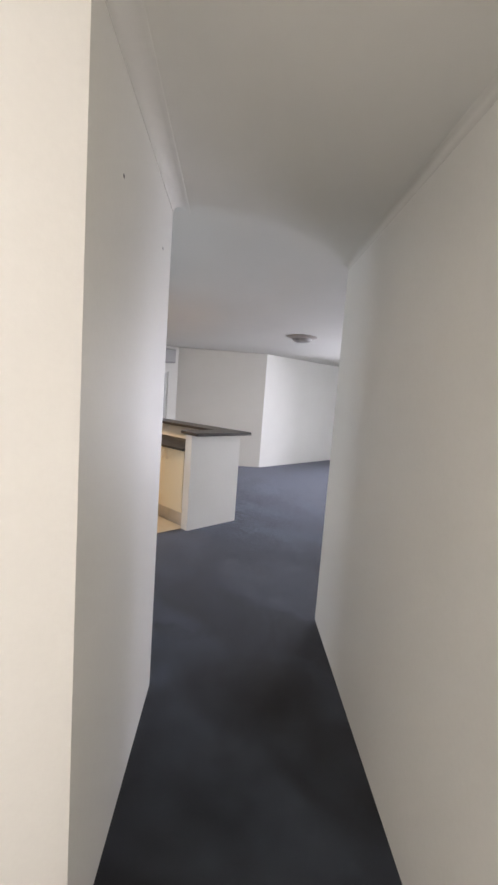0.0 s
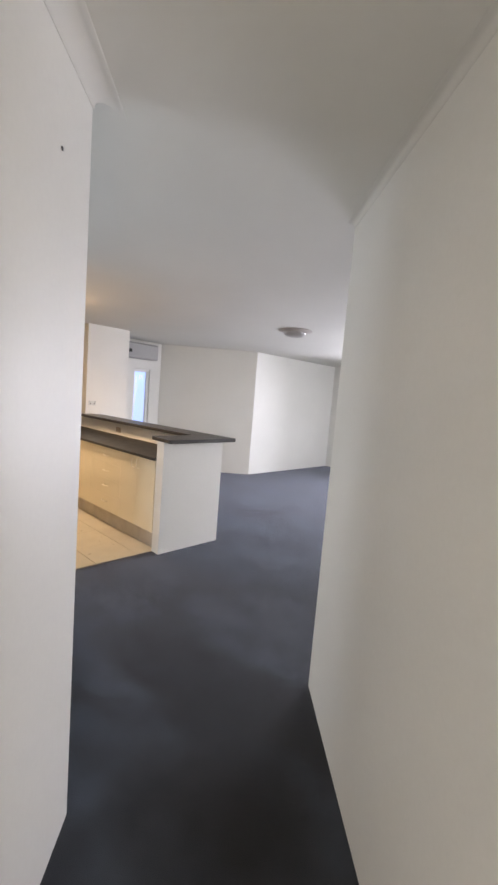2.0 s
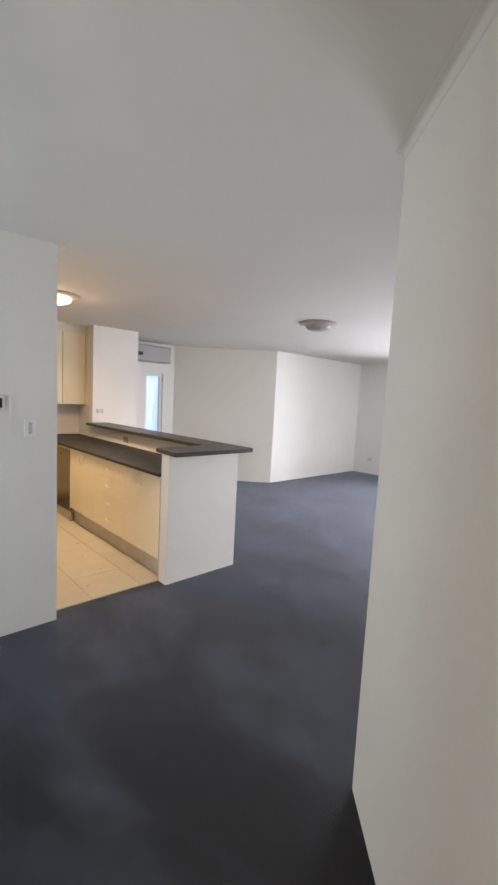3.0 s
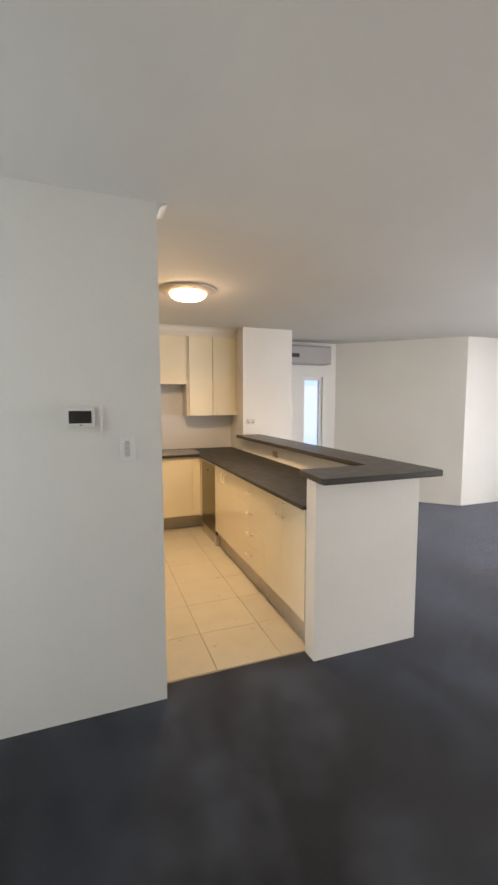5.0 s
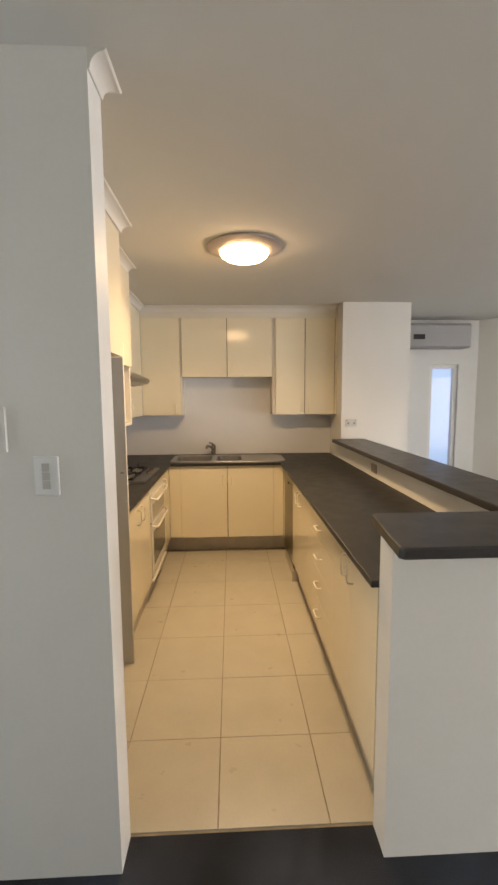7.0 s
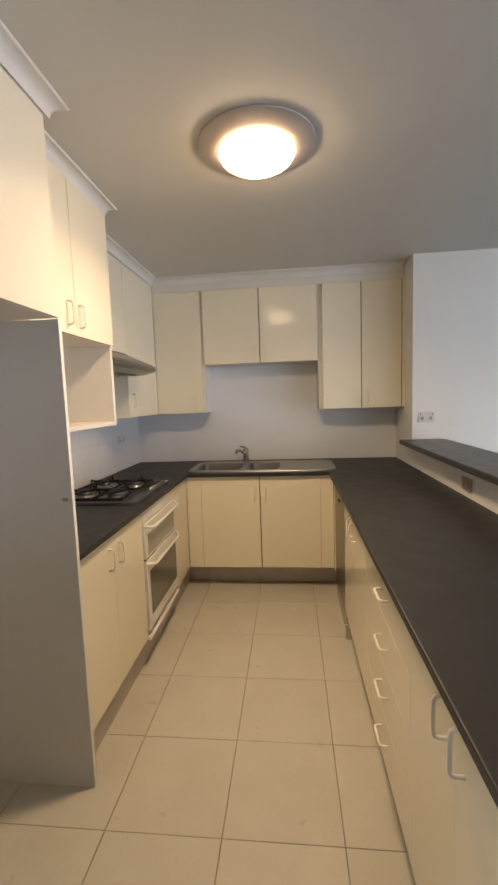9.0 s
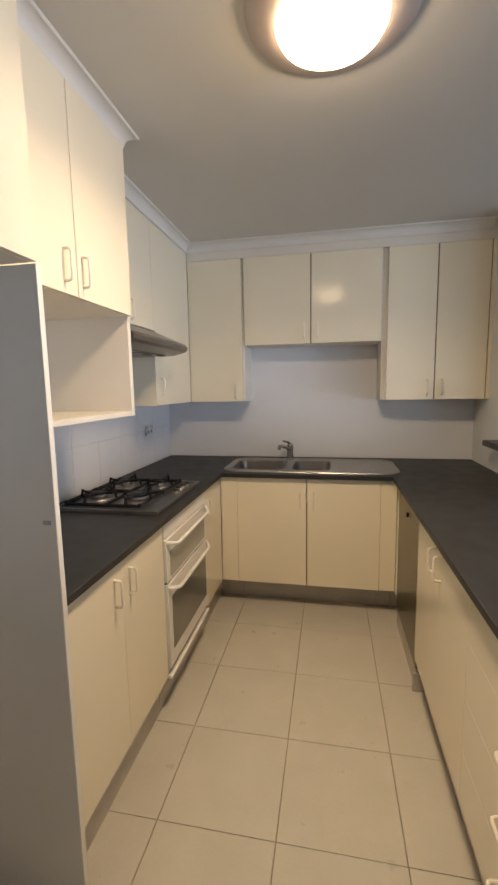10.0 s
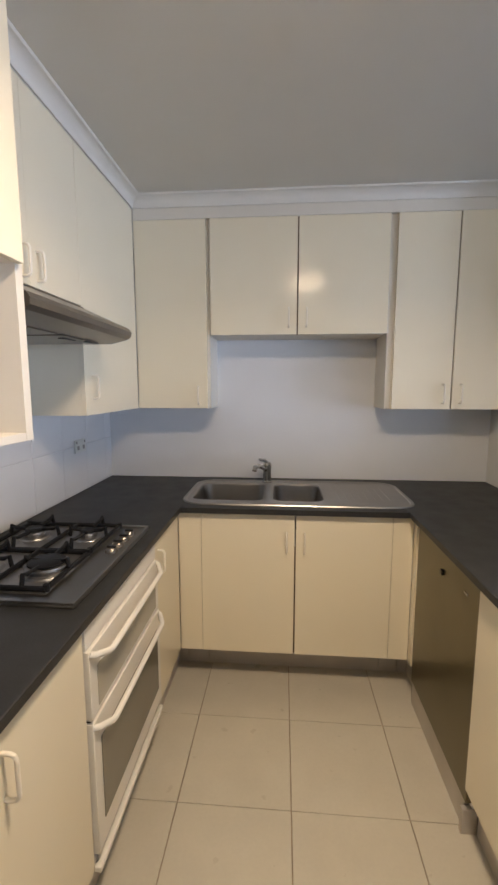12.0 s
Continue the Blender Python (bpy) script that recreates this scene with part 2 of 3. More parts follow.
# ---- walls, floors, ceiling ----
BACK, LEFT = 6.72, 1.07
HALL_R, HALL_L = (2.394, 1.155), (1.104, 1.326)
structure("floor", cube(-2.4, 10.0, -2.1, 7.4, -0.12, -0.02), GROUT, "concrete slab under carpet and tiles")
carpet = bmesh.new()
for x0, x1, y0, y1 in ((-2.4, 10.0, -2.1, 3.35), (3.41, 10.0, 3.35, 7.4)):
    box(carpet, x0, x1, y0, y1, -0.02, 0.0)
structure("floor_carpet", carpet, CARPET, "dark charcoal cut-pile carpet, faintly blotched by footmarks")
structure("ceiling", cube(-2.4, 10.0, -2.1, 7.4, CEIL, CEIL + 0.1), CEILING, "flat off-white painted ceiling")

structure("wall_thermostat", prism([(-0.60, 3.232), (1.908, 3.232), (1.908, 3.35), (-0.60, 3.35)], 0, CEIL), PAINT, "white painted wall with controller and light switch")
structure("wall_kitchen_west", cube(LEFT - 0.12, LEFT, 3.35, BACK + 0.12, 0, CEIL), PAINT, "white painted kitchen wall behind the hob")
structure("wall_kitchen_back", cube(LEFT, 3.41, BACK, BACK + 0.12, 0, CEIL), PAINT, "white painted kitchen wall behind the sink")
structure("wall_living_west", prism([(3.41, 6.23), (4.10, 6.23), (4.10, 7.31), (3.41, 7.31)], 0, CEIL), PAINT, "white painted wall at the end of the breakfast bar")
wall("wall_recess", (4.10, 7.19), (5.375, 7.19), 0.12, "white painted recess wall with a narrow window", [(0.67, 1.037, 0.0, 1.965)])
wall("wall_angled", (5.375, 7.19), (6.74, 5.825), 0.12, "white painted wall running at an angle to the room")
wall("wall_living_north", (6.74, 5.825), (9.60, 5.825), 0.12, "white painted living room wall in daylight")
wall("wall_living_east", (9.60, 5.945), (9.60, 1.04), 0.12, "white painted living room end wall", [(2.0, 4.4, 0.05, 2.12)])
wall("wall_living_south", (9.60, 1.155), (2.394, 1.155), 0.12, "white painted living room window wall", [(1.0, 4.1, 0.05, 2.12)])
wall("wall_hall_east", HALL_R, (-0.57, -1.90), 0.12, "white painted long hallway wall")
structure("wall_hall_west", prism([(0.305, 0.464), HALL_L, (-0.60, 1.326), (-2.30, 1.326), (-2.30, 0.464)], 0, CEIL), PAINT, "white painted hallway wall with two old screw holes")
wall("wall_study_west", (-0.60, 1.35), (-0.60, 3.232), 0.12, "white painted side wall with an unseen, added window", [(0.4, 1.5, 0.7, 2.0)])
wall("wall_entry_south", (-0.55, -1.90), (-2.30, -1.90), 0.12, "white painted entry wall with an unseen, added window", [(0.3, 1.4, 0.9, 2.1)])
wall("wall_entry_west", (-2.30, -2.02), (-2.30, 0.60), 0.12, "white painted entry side wall")

structure("wall_peninsula_end", cube(2.79, 3.545, 3.24, 3.352, 0, 1.104), PAINT, "white painted half-height end wall of the breakfast bar")
structure("wall_peninsula", cube(3.41, 3.545, 3.352, 6.23, 0, 1.104), PAINT, "white painted half-height wall under the breakfast bar")

cornice("cornice_hall_west", [(0.305, 0.464), HALL_L, (-0.6, 1.326)], "white coved plaster cornice round the hallway wall", size=0.7, section=SOFT_COVE, mat=CEILING)
cornice("cornice_thermostat", [(1.908, 3.233), (1.908, 3.35), (1.64, 3.35)], "white coved plaster cornice wrapping the wall end", size=0.62)
cornice("cornice_hall_east", [(9.60, 1.155), HALL_R, (-0.57, -1.90)], "white coved plaster cornice along hallway wall", size=0.35, section=SOFT_COVE, mat=CEILING)


def window_unit(name, m, w, z0, z1, panes, label):
    win = tagged(thing(name, m, label, "window"), kind="structure")
    fr = bmesh.new()
    for a, b, c, d in ((0, 0.05, z0, z1), (w - 0.05, w, z0, z1), (0.05, w - 0.05, z0, z0 + 0.05), (0.05, w - 0.05, z1 - 0.05, z1)):
        box(fr, a, b, 0.03, 0.09, c, d, 0.003)
    for k in range(1, panes):
        x = 0.05 + (w - 0.1) * k / panes
        box(fr, x - 0.025, x + 0.025, 0.035, 0.085, z0 + 0.05, z1 - 0.05, 0.003)
    part("window_frame", fr, FRAME, win)
    for k in range(panes):
        x = 0.05 + (w - 0.1) * k / panes
        pane = part("pane", cube(x + 0.005, x + (w - 0.1) / panes - 0.005, 0.058, 0.063, z0 + 0.052, z1 - 0.052), PANE, win)
        pane.visible_shadow = False
    return win


window_unit("window_1", pose(4.77, 7.19, 0), 0.367, 0.0, 1.965, 1, "narrow full-height window with white frame and bluish glass")
window_unit("window_2", pose(8.60, 1.155, 0, 0, 0, 180), 3.1, 0.05, 2.12, 3, "wide sliding glass door with white frame")
# unseen door added where the east fill light stands
window_unit("fill_window_5", pose(9.60, 3.945, 0, 0, 0, -90), 2.4, 0.05, 2.12, 2, "unseen sliding glass door with white frame, added to brighten the hall end")
# unseen window added around the study fill light
window_unit("fill_window_3", pose(-0.60, 1.75, 0, 0, 0, 90), 1.1, 0.7, 2.0, 2, "unseen white framed side window, added for cool fill light")
# unseen window added to house the entry fill light
window_unit("fill_window_4", pose(-0.85, -1.90, 0, 0, 0, 180), 1.1, 0.9, 2.1, 2, "unseen white framed entry window, added as the hallway's fill light source")
structure("backdrop", cube(4.2, 5.8, 7.9, 8.02, -0.1, 2.6), DAY, "pale blue daylight beyond the narrow window")

# ---- kitchen floor and splashback tiles ----
kitchen_floor = structure("kitchen_floor", cube(LEFT, 3.41, 3.35, BACK, -0.02, -0.002), GROUT, "beige square ceramic tile floor with brown grout")
PITCH = 0.415


def tile_mesh(w, d, h, bevel, mat, name="tile"):
    bm = bmesh.new()
    low = [bm.verts.new((x, y, 0)) for x, y in ((0, 0), (w, 0), (w, d), (0, d))]
    mid = [bm.verts.new((x, y, h - bevel)) for x, y in ((0, 0), (w, 0), (w, d), (0, d))]
    top = [bm.verts.new((x, y, h)) for x, y in ((bevel, bevel), (w - bevel, bevel), (w - bevel, d - bevel), (bevel, d - bevel))]
    for a, b in ((low, mid), (mid, top)):
        for i in range(4):
            j = (i + 1) % 4
            bm.faces.new((a[i], a[j], b[j], b[i]))
    bm.faces.new(top)
    return mesh_of(name, bm, mat)


def lay_tiles(parent, x0, x1, y0, y1, pitch_x, pitch_y, ox, oy, mat, m=Matrix(), h=0.005, joint=0.004, joint_y=None):
    """Whole and cut tiles over a rectangle; m stands the plane up for a wall."""
    joint_y = joint if joint_y is None else joint_y
    meshes = {}
    i0, i1 = math.floor((x0 - ox) / pitch_x), math.ceil((x1 - ox) / pitch_x)
    j0, j1 = math.floor((y0 - oy) / pitch_y), math.ceil((y1 - oy) / pitch_y)
    for i in range(i0, i1):
        for j in range(j0, j1):
            a, b = max(ox + i * pitch_x + joint / 2, x0), min(ox + (i + 1) * pitch_x - joint / 2, x1)
            c, d = max(oy + j * pitch_y + joint_y / 2, y0), min(oy + (j + 1) * pitch_y - joint_y / 2, y1)
            if b - a < 0.015 or d - c < 0.015:
                continue
            key = (round(b - a, 3), round(d - c, 3))
            if key not in meshes:
                meshes[key] = tile_mesh(*key, h, 0.0012, mat)
            ob = new("tile", meshes[key])
            ob.parent = parent
            ob.matrix_local = m @ Matrix.Translation((a, c, random.uniform(-0.0004, 0.0004)))


# ---- fittings ----
def handle(parent, m, length=0.096):
    """A slim D-shaped pull standing off a door that faces -y in m's frame; it runs along z."""
    h, out, k = length / 2, 0.028, 0.012
    pts = [(0, 0, -h), (0, -out + k, -h), (0, -out + k * 0.3, -h + k * 0.3), (0, -out, -h + k), (0, -out, h - k), (0, -out + k * 0.3, h - k * 0.3), (0, -out + k, h), (0, 0, h)]
    bm = tube(bmesh.new(), pts, 0.0045, 20)
    bmesh.ops.transform(bm, matrix=m, verts=bm.verts[:])
    return part("handle", bm, HANDLE, parent, "slim cream D-shaped handle")


def cabinet(name, m, w, d, z0, z1, doors, label, group, kick=0.0, setback=0.05, kind="door"):
    """A unit whose doors face -y in m's frame, origin at the left end of the door plane. doors: (x0, x1, z0, z1, handle x, handle z, lies flat)."""
    unit = thing(name, m, label, "kitchen cabinet", group)
    bm = box(bmesh.new(), 0.001, w - 0.001, 0.0188, d, z0, z1)
    part("body", bm, CARCASS if isinstance(m, tuple) else CREAM, unit, "cream-white carcass")
    if isinstance(m, tuple):
        for k in range(len(doors) - 1):
            x = doors[k][1]
            if abs(x - doors[k + 1][0]) < 0.01:
                # strip put in as the shade between two doors
                part("seam_strip", cube(x - 0.006, x + 0.006, 0.012, 0.0186, z0, z1), GAP_SHADE, unit, "dark brown strip standing in for the shade in the door gap")
    gap = 0.0036 if isinstance(m, tuple) else 0.0005 if abs(m.to_euler().z - radians(90)) < 0.1 else 0.0002
    for x0, x1, a, b, hx, hz, flat in doors:
        lo, hi = (gap if x0 > 0.04 else 0.0008), (gap if x1 < w - 0.04 else 0.0008)
        front = part(kind, cube(x0 + lo, x1 - hi, 0.0, 0.0185, a + 0.0004, b - 0.0004, 0.0006), CREAM, unit, "glossy cream laminate front")
        if hx is not None:
            handle(front, Matrix.Translation((hx, 0, hz)) @ (Matrix.Rotation(radians(90), 4, "Y") if flat else Matrix()))
    if kick:
        part("kickboard", cube(0.001, w - 0.001, setback, setback + 0.016, 0.0, kick), KICK, unit, "dull brown-grey kickboard")
    return unit


KZ, TOPZ = 0.187, 0.906
FACE_B = 6.058     # door plane of the sink run, facing -y
FACE_L = 1.672     # door plane of the hob run, facing +x
FACE_R = 2.793     # door plane of the bar run, facing -x
AT_L = lambda y: pose(FACE_L, y, 0, 0, 0, 90)      # local x runs along +y
AT_R = lambda y: pose(FACE_R, y, 0, 0, 0, -90)     # local x runs along -y

# sink run
cabinet("base_cabinet", (1.785, FACE_B, 0), 0.912, 0.60, KZ, TOPZ - 0.165,
        [(0, 0.456, KZ, TOPZ, 0.415, 0.765, 0), (0.456, 0.912, KZ, TOPZ, 0.50, 0.765, 0)], "cream two-door sink cabinet with slim handles", "base cabinets of the kitchen", KZ, 0.165)
for x0, x1 in ((FACE_L + 0.001, 1.785), (2.697, FACE_R - 0.001)):
    cabinet("corner_filler", (x0, FACE_B, 0), x1 - x0, 0.13, KZ, TOPZ, [(0, x1 - x0, KZ, TOPZ, None, 0, 0)], "narrow cream filler panel beside the sink cabinet", "filler panels", KZ, 0.165)

fr = thing("corner_filler", AT_R(6.056), "narrow cream filler panel between dishwasher and corner", "kitchen cabinet", "filler panels")
part("door", cube(0.0, 0.044, 0.0, 0.0185, KZ, TOPZ), CREAM, fr, "cream laminate strip")
part("kickboard", cube(-0.165, 0.044, 0.05, 0.066, 0.0, KZ), KICK, fr)
part("kickboard", cube(-0.181, -0.1655, 0.0005, 0.066, 0.0, KZ), KICK, fr)
fr = thing("corner_filler", AT_L(6.053), "narrow cream filler panel at the inner corner", "kitchen cabinet", "filler panels")
part("kickboard", cube(0.0, 0.17, 0.05, 0.066, 0.0, KZ), KICK, fr)
part("kickboard", cube(0.1705, 0.186, 0.0005, 0.066, 0.0, KZ), KICK, fr)

# hob run
cabinet("base_cabinet", AT_L(4.368), 0.700, 0.575, KZ, TOPZ,
        [(0, 0.335, KZ, TOPZ, 0.282, 0.80, 0), (0.335, 0.700, KZ, TOPZ, 0.388, 0.80, 0)], "cream two-door cabinet beside the oven, under the worktop", "base cabinets of the kitchen", KZ)
cabinet("base_cabinet", AT_L(5.676), 0.376, 0.575, KZ, TOPZ,
        [(0, 0.376, KZ, TOPZ, 0.04, 0.80, 0)], "narrow cream cabinet between oven and corner", "base cabinets of the kitchen", KZ)

# bar run, from the corner back to the end wall
cabinet("base_cabinet", AT_R(5.40), 0.72, 0.575, 0.18, TOPZ,
        [(0, 0.36, 0.18, TOPZ, 0.318, 0.81, 0), (0.36, 0.72, 0.18, TOPZ, 0.403, 0.81, 0)], "cream two-door cabinet beside the dishwasher", "base cabinets of the kitchen", 0.18)
cabinet("drawer_unit", AT_R(4.68), 0.66, 0.575, 0.18, TOPZ,
        [(0, 0.66, 0.18 + 0.1815 * k, 0.18 + 0.1815 * (k + 1), 0.35, (0.292, 0.468, 0.640, 0.812)[k], 1) for k in range(4)],
        "cream unit of four drawers with small handles", "base cabinets of the kitchen", 0.18, kind="drawer")
cabinet("base_cabinet", AT_R(4.02), 0.648, 0.575, 0.18, TOPZ,
        [(0, 0.310, 0.18, TOPZ, 0.262, 0.828, 0), (0.310, 0.648, 0.18, TOPZ, 0.352, 0.828, 0)], "cream two-door cabinet by the bar's end wall", "base cabinets of the kitchen", 0.18)

# dishwasher
dw = thing("dishwasher", AT_R(6.01), "olive-brown metal-fronted built-in dishwasher", "dishwasher")
part("body", cube(0.004, 0.605, 0.03, 0.57, 0.10, TOPZ), CARCASS, dw)
dwd = part("door", cube(0.004, 0.605, 0.006, 0.03, 0.12, 0.879, 0.003), DARK_STEEL, dw, "olive-brown brushed metal door")
part("badge", cube(0.492, 0.520, 0.003, 0.007, 0.812, 0.820, 0.001), CHROME, dwd)
part("knob", cube(0.29, 0.31, -0.004, 0.007, 0.788, 0.808, 0.002), BLACK, dwd)
part("top_rail", cube(0.004, 0.605, -0.002, 0.03, 0.881, 0.905, 0.001), STEEL, dw)
part("kickboard", cube(0.004, 0.585, 0.012, 0.03, 0.0, 0.112, 0.001), KICK, dw, "dull grey kickboard")
part("foot", cube(0.586, 0.607, -0.002, 0.05, 0.0, 0.095, 0.003), KICK, dw)

# worktops
top = thing("worktop", (0, 0, 0), "continuous U-shaped dark charcoal laminate kitchen worktop", "worktop")
part("slab", cube(LEFT, 1.692, 4.366, BACK, 0.908, 0.935, 0.004), WORKTOP, top)
part("slab", cube(2.762, 3.409, 3.353, BACK, 0.908, 0.935, 0.004), WORKTOP, top)
xs, ys = (1.6925, 1.70, 2.09, 2.12, 2.40, 2.7615), (6.03, 6.165, 6.565, BACK)
bm = bmesh.new()
grid = [[[bm.verts.new((x, y, z)) for z in (0.908, 0.9345)] for y in ys] for x in xs]
for i in range(5):
    for j in range(3):
        a, b, c, d = grid[i][j], grid[i + 1][j], grid[i + 1][j + 1], grid[i][j + 1]
        if j == 1 and i in (1, 3):
            for p, q in ((a, b), (b, c), (c, d), (d, a)):
                bm.faces.new((p[0], q[0], q[1], p[1]))
        else:
            bm.faces.new((a[1], b[1], c[1], d[1]))
            bm.faces.new((a[0], d[0], c[0], b[0]))
for i in range(5):
    for row in (0, 3):
        p, q = grid[i][row], grid[i + 1][row]
        bm.faces.new((p[0], q[0], q[1], p[1]))
bmesh.ops.recalc_face_normals(bm, faces=bm.faces[:])
part("slab", bm, WORKTOP, top)

bar = thing("bar_top", (0, 0, 1.105), "dark charcoal laminate breakfast bar top, L-shaped with cut corner", "worktop")
bm = bmesh.new()
outline = [(2.815, 3.47), (2.79, 3.45), (2.757, 3.12), (2.77, 3.105), (3.60, 3.105), (3.63, 3.135), (3.65, 6.228), (3.315, 6.228), (3.315, 3.50), (3.285, 3.47)]
b2 = prism(outline, 0.0, 0.036)
bmesh.ops.bevel(b2, geom=[e for e in b2.edges if abs(e.verts[0].co.z - e.verts[1].co.z) < 1e-5], offset=0.006, segments=2, profile=0.5, affect="EDGES")
part("slab", b2, BARTOP, bar)
bm.free()


# ---- sink and tap ----
def rounded(x0, x1, y0, y1, r, z, steps=6):
    pts = []
    for cx, cy, a0 in ((x1 - r, y1 - r, 0), (x0 + r, y1 - r, 90), (x0 + r, y0 + r, 180), (x1 - r, y0 + r, 270)):
        for k in range(steps + 1):
            a = radians(a0 + 90 * k / steps)
            pts.append((cx + r * math.cos(a), cy + r * math.sin(a), z))
    return pts


def loft(bm, rings, cap=False):
    vs = [[bm.verts.new(p) for p in ring] for ring in rings]
    for a, b in zip(vs, vs[1:]):
        for k in range(len(a)):
            j = (k + 1) % len(a)
            bm.faces.new((a[k], a[j], b[j], b[k]))
    if cap:
        bm.faces.new(vs[-1])
    return vs


sink = thing("sink", (0, 0, 0.935), "stainless steel double-bowl sink with ribbed drainer set in the worktop", "sink")
bm = bmesh.new()
X0, X1, Y0, Y1 = 1.665, 2.83, 6.085, 6.63
outer = rounded(X0, X1, Y0, Y1, 0.12, 0.0)
rim = rounded(X0 + 0.004, X1 - 0.004, Y0 + 0.004, Y1 - 0.004, 0.117, 0.006)
rim2 = rounded(X0 + 0.016, X1 - 0.016, Y0 + 0.016, Y1 - 0.016, 0.107, 0.006)
deck = rounded(X0 + 0.022, X1 - 0.022, Y0 + 0.022, Y1 - 0.022, 0.10, 0.002)
vs = loft(bm, [outer, rim, rim2, deck])
edges = [e for e in bm.edges if all(v in vs[-1] for v in e.verts)]
holes = []
for a, b in ((1.705, 2.082), (2.127, 2.392)):
    ring = [bm.verts.new(p) for p in rounded(a, b, 6.175, 6.555, 0.06, 0.002)]
    es = [bm.edges.new((ring[k], ring[(k + 1) % len(ring)])) for k in range(len(ring))]
    edges += es
bmesh.ops.triangle_fill(bm, use_beauty=True, use_dissolve=False, edges=edges, normal=(0, 0, 1))
part("deck", bm, STEEL, sink)
for a, b in ((1.705, 2.082), (2.127, 2.392)):
    bm = bmesh.new()
    loft(bm, [rounded(a, b, 6.175, 6.555, 0.06, 0.002), rounded(a + 0.006, b - 0.006, 6.181, 6.549, 0.056, -0.006), rounded(a + 0.02, b - 0.02, 6.195, 6.535, 0.05, -0.14),
              rounded(a + 0.04, b - 0.04, 6.215, 6.515, 0.04, -0.155)], cap=True)
    bowl = part("bowl", bm, STEEL, sink, "deep stainless steel bowl")
    part("drain", lathe(bmesh.new(), ((a + b) / 2, 6.38, -0.153), [(0.0, 0.001), (0.03, 0.001), (0.038, 0.003), (0.04, 0.0)], 20), CHROME, bowl)
bm = bmesh.new()
for k in range(8):
    x = 2.47 + 0.036 * k
    tube(bm, [(x, 6.23, 0.0012), (x, 6.52, 0.0012)], 0.0022, 6)
part("drainer_rib", bm, STEEL, sink)

tap = thing("tap", (2.085, 6.598, 0.937), "chrome lever mixer tap behind the bowls", "tap")
part("base", lathe(bmesh.new(), (0, 0, 0), [(0, 0), (0.031, 0), (0.031, 0.006), (0.026, 0.012), (0.024, 0.06), (0.026, 0.085), (0.026, 0.108), (0.019, 0.122), (0, 0.124)], 24), CHROME, tap)
part("spout", tube(bmesh.new(), [(0, 0, 0.07), (-0.025, -0.05, 0.098), (-0.045, -0.10, 0.115), (-0.062, -0.145, 0.118), (-0.066, -0.158, 0.098)], 0.013, 20), CHROME, tap)
part("lever", tube(bmesh.new(), [(0, 0.0, 0.118), (-0.012, -0.015, 0.134), (-0.042, -0.06, 0.146)], 0.009, 20), CHROME, tap)

# ---- hob ----
hob = thing("gas_hob", (1.38, 5.42, 0.935), "four-burner stainless gas hob with black iron trivets", "hob")
part("plate", cube(-0.25, 0.262, -0.325, 0.292, 0.0, 0.010, 0.004), STEEL, hob)
part("pan", cube(-0.235, 0.155, -0.272, 0.278, 0.0102, 0.0125, 0.001), BURNER, hob)
for bx, by, r in ((-0.13, -0.133, 0.044), (-0.13, 0.145, 0.036), (0.078, -0.133, 0.062), (0.078, 0.145, 0.030)):
    b = part("burner", lathe(bmesh.new(), (bx, by, 0.012), [(0, 0), (r + 0.018, 0), (r + 0.014, 0.006), (r, 0.008), (r, 0.018), (r + 0.004, 0.02), (r + 0.002, 0.026), (0, 0.027)], 28), BURNER, hob, "alloy burner ring")
    part("cap", lathe(bmesh.new(), (bx, by, 0.0395), [(0, 0), (r * 0.9, 0), (r * 0.9, 0.006), (r * 0.72, 0.010), (0, 0.010)], 24), IRON, b)
bm = bmesh.new()
for a, b, c, d in ((-0.25, -0.238, -0.325, 0.292), (0.25, 0.262, -0.325, 0.292), (-0.238, 0.25, -0.325, -0.313), (-0.238, 0.25, 0.28, 0.292)):
    box(bm, a, b, c, d, 0.0102, 0.0175, 0.002)
part("rim", bm, STEEL, hob, "raised steel rim")
for y0, y1, cy in ((-0.262, -0.002, -0.133), (0.006, 0.272, 0.145)):
    bm = bmesh.new()
    x0, x1, xm, low = -0.228, 0.148, -0.026, 0.020
    for p, q in (((x0, y0), (x1, y0)), ((x0, y1), (x1, y1)), ((x0, y0), (x0, y1)), ((x1, y0), (x1, y1)), ((xm, y0), (xm, y1))):
        tube(bm, [(*p, low), (*q, low)], 0.008, 8)
    for cx, reach in ((-0.13, 0.095), (0.078, 0.070)):
        for dx, dy in ((1, 0), (-1, 0), (0, 1), (0, -1)):
            far = reach if dx else (y1 - y0) / 2 - 0.002
            tube(bm, [(cx + dx * far * k, cy + dy * far * k, h) for k, h in ((1.0, low), (0.93, 0.056), (0.78, 0.047), (0.3, 0.043))], 0.0068, 8)
    for x in (x0, x1):
        for y in (y0 + 0.004, y1 - 0.004):
            tube(bm, [(x, y, 0.011), (x, y, 0.032)], 0.009, 8)
    part("trivet", bm, IRON, hob, "black cast-iron trivet")
for k in range(4):
    knob = part("knob", lathe(bmesh.new(), (0.212, 0.035 + 0.056 * k, 0.010), [(0, 0), (0.023, 0), (0.022, 0.004), (0.017, 0.012), (0.015, 0.014), (0, 0.014)], 20), HOOD, hob, "low round steel control knob")
    part("grip", cube(0.196, 0.228, 0.031 + 0.056 * k, 0.039 + 0.056 * k, 0.0242, 0.030, 0.001), BLACK, knob, "dark grip bar")

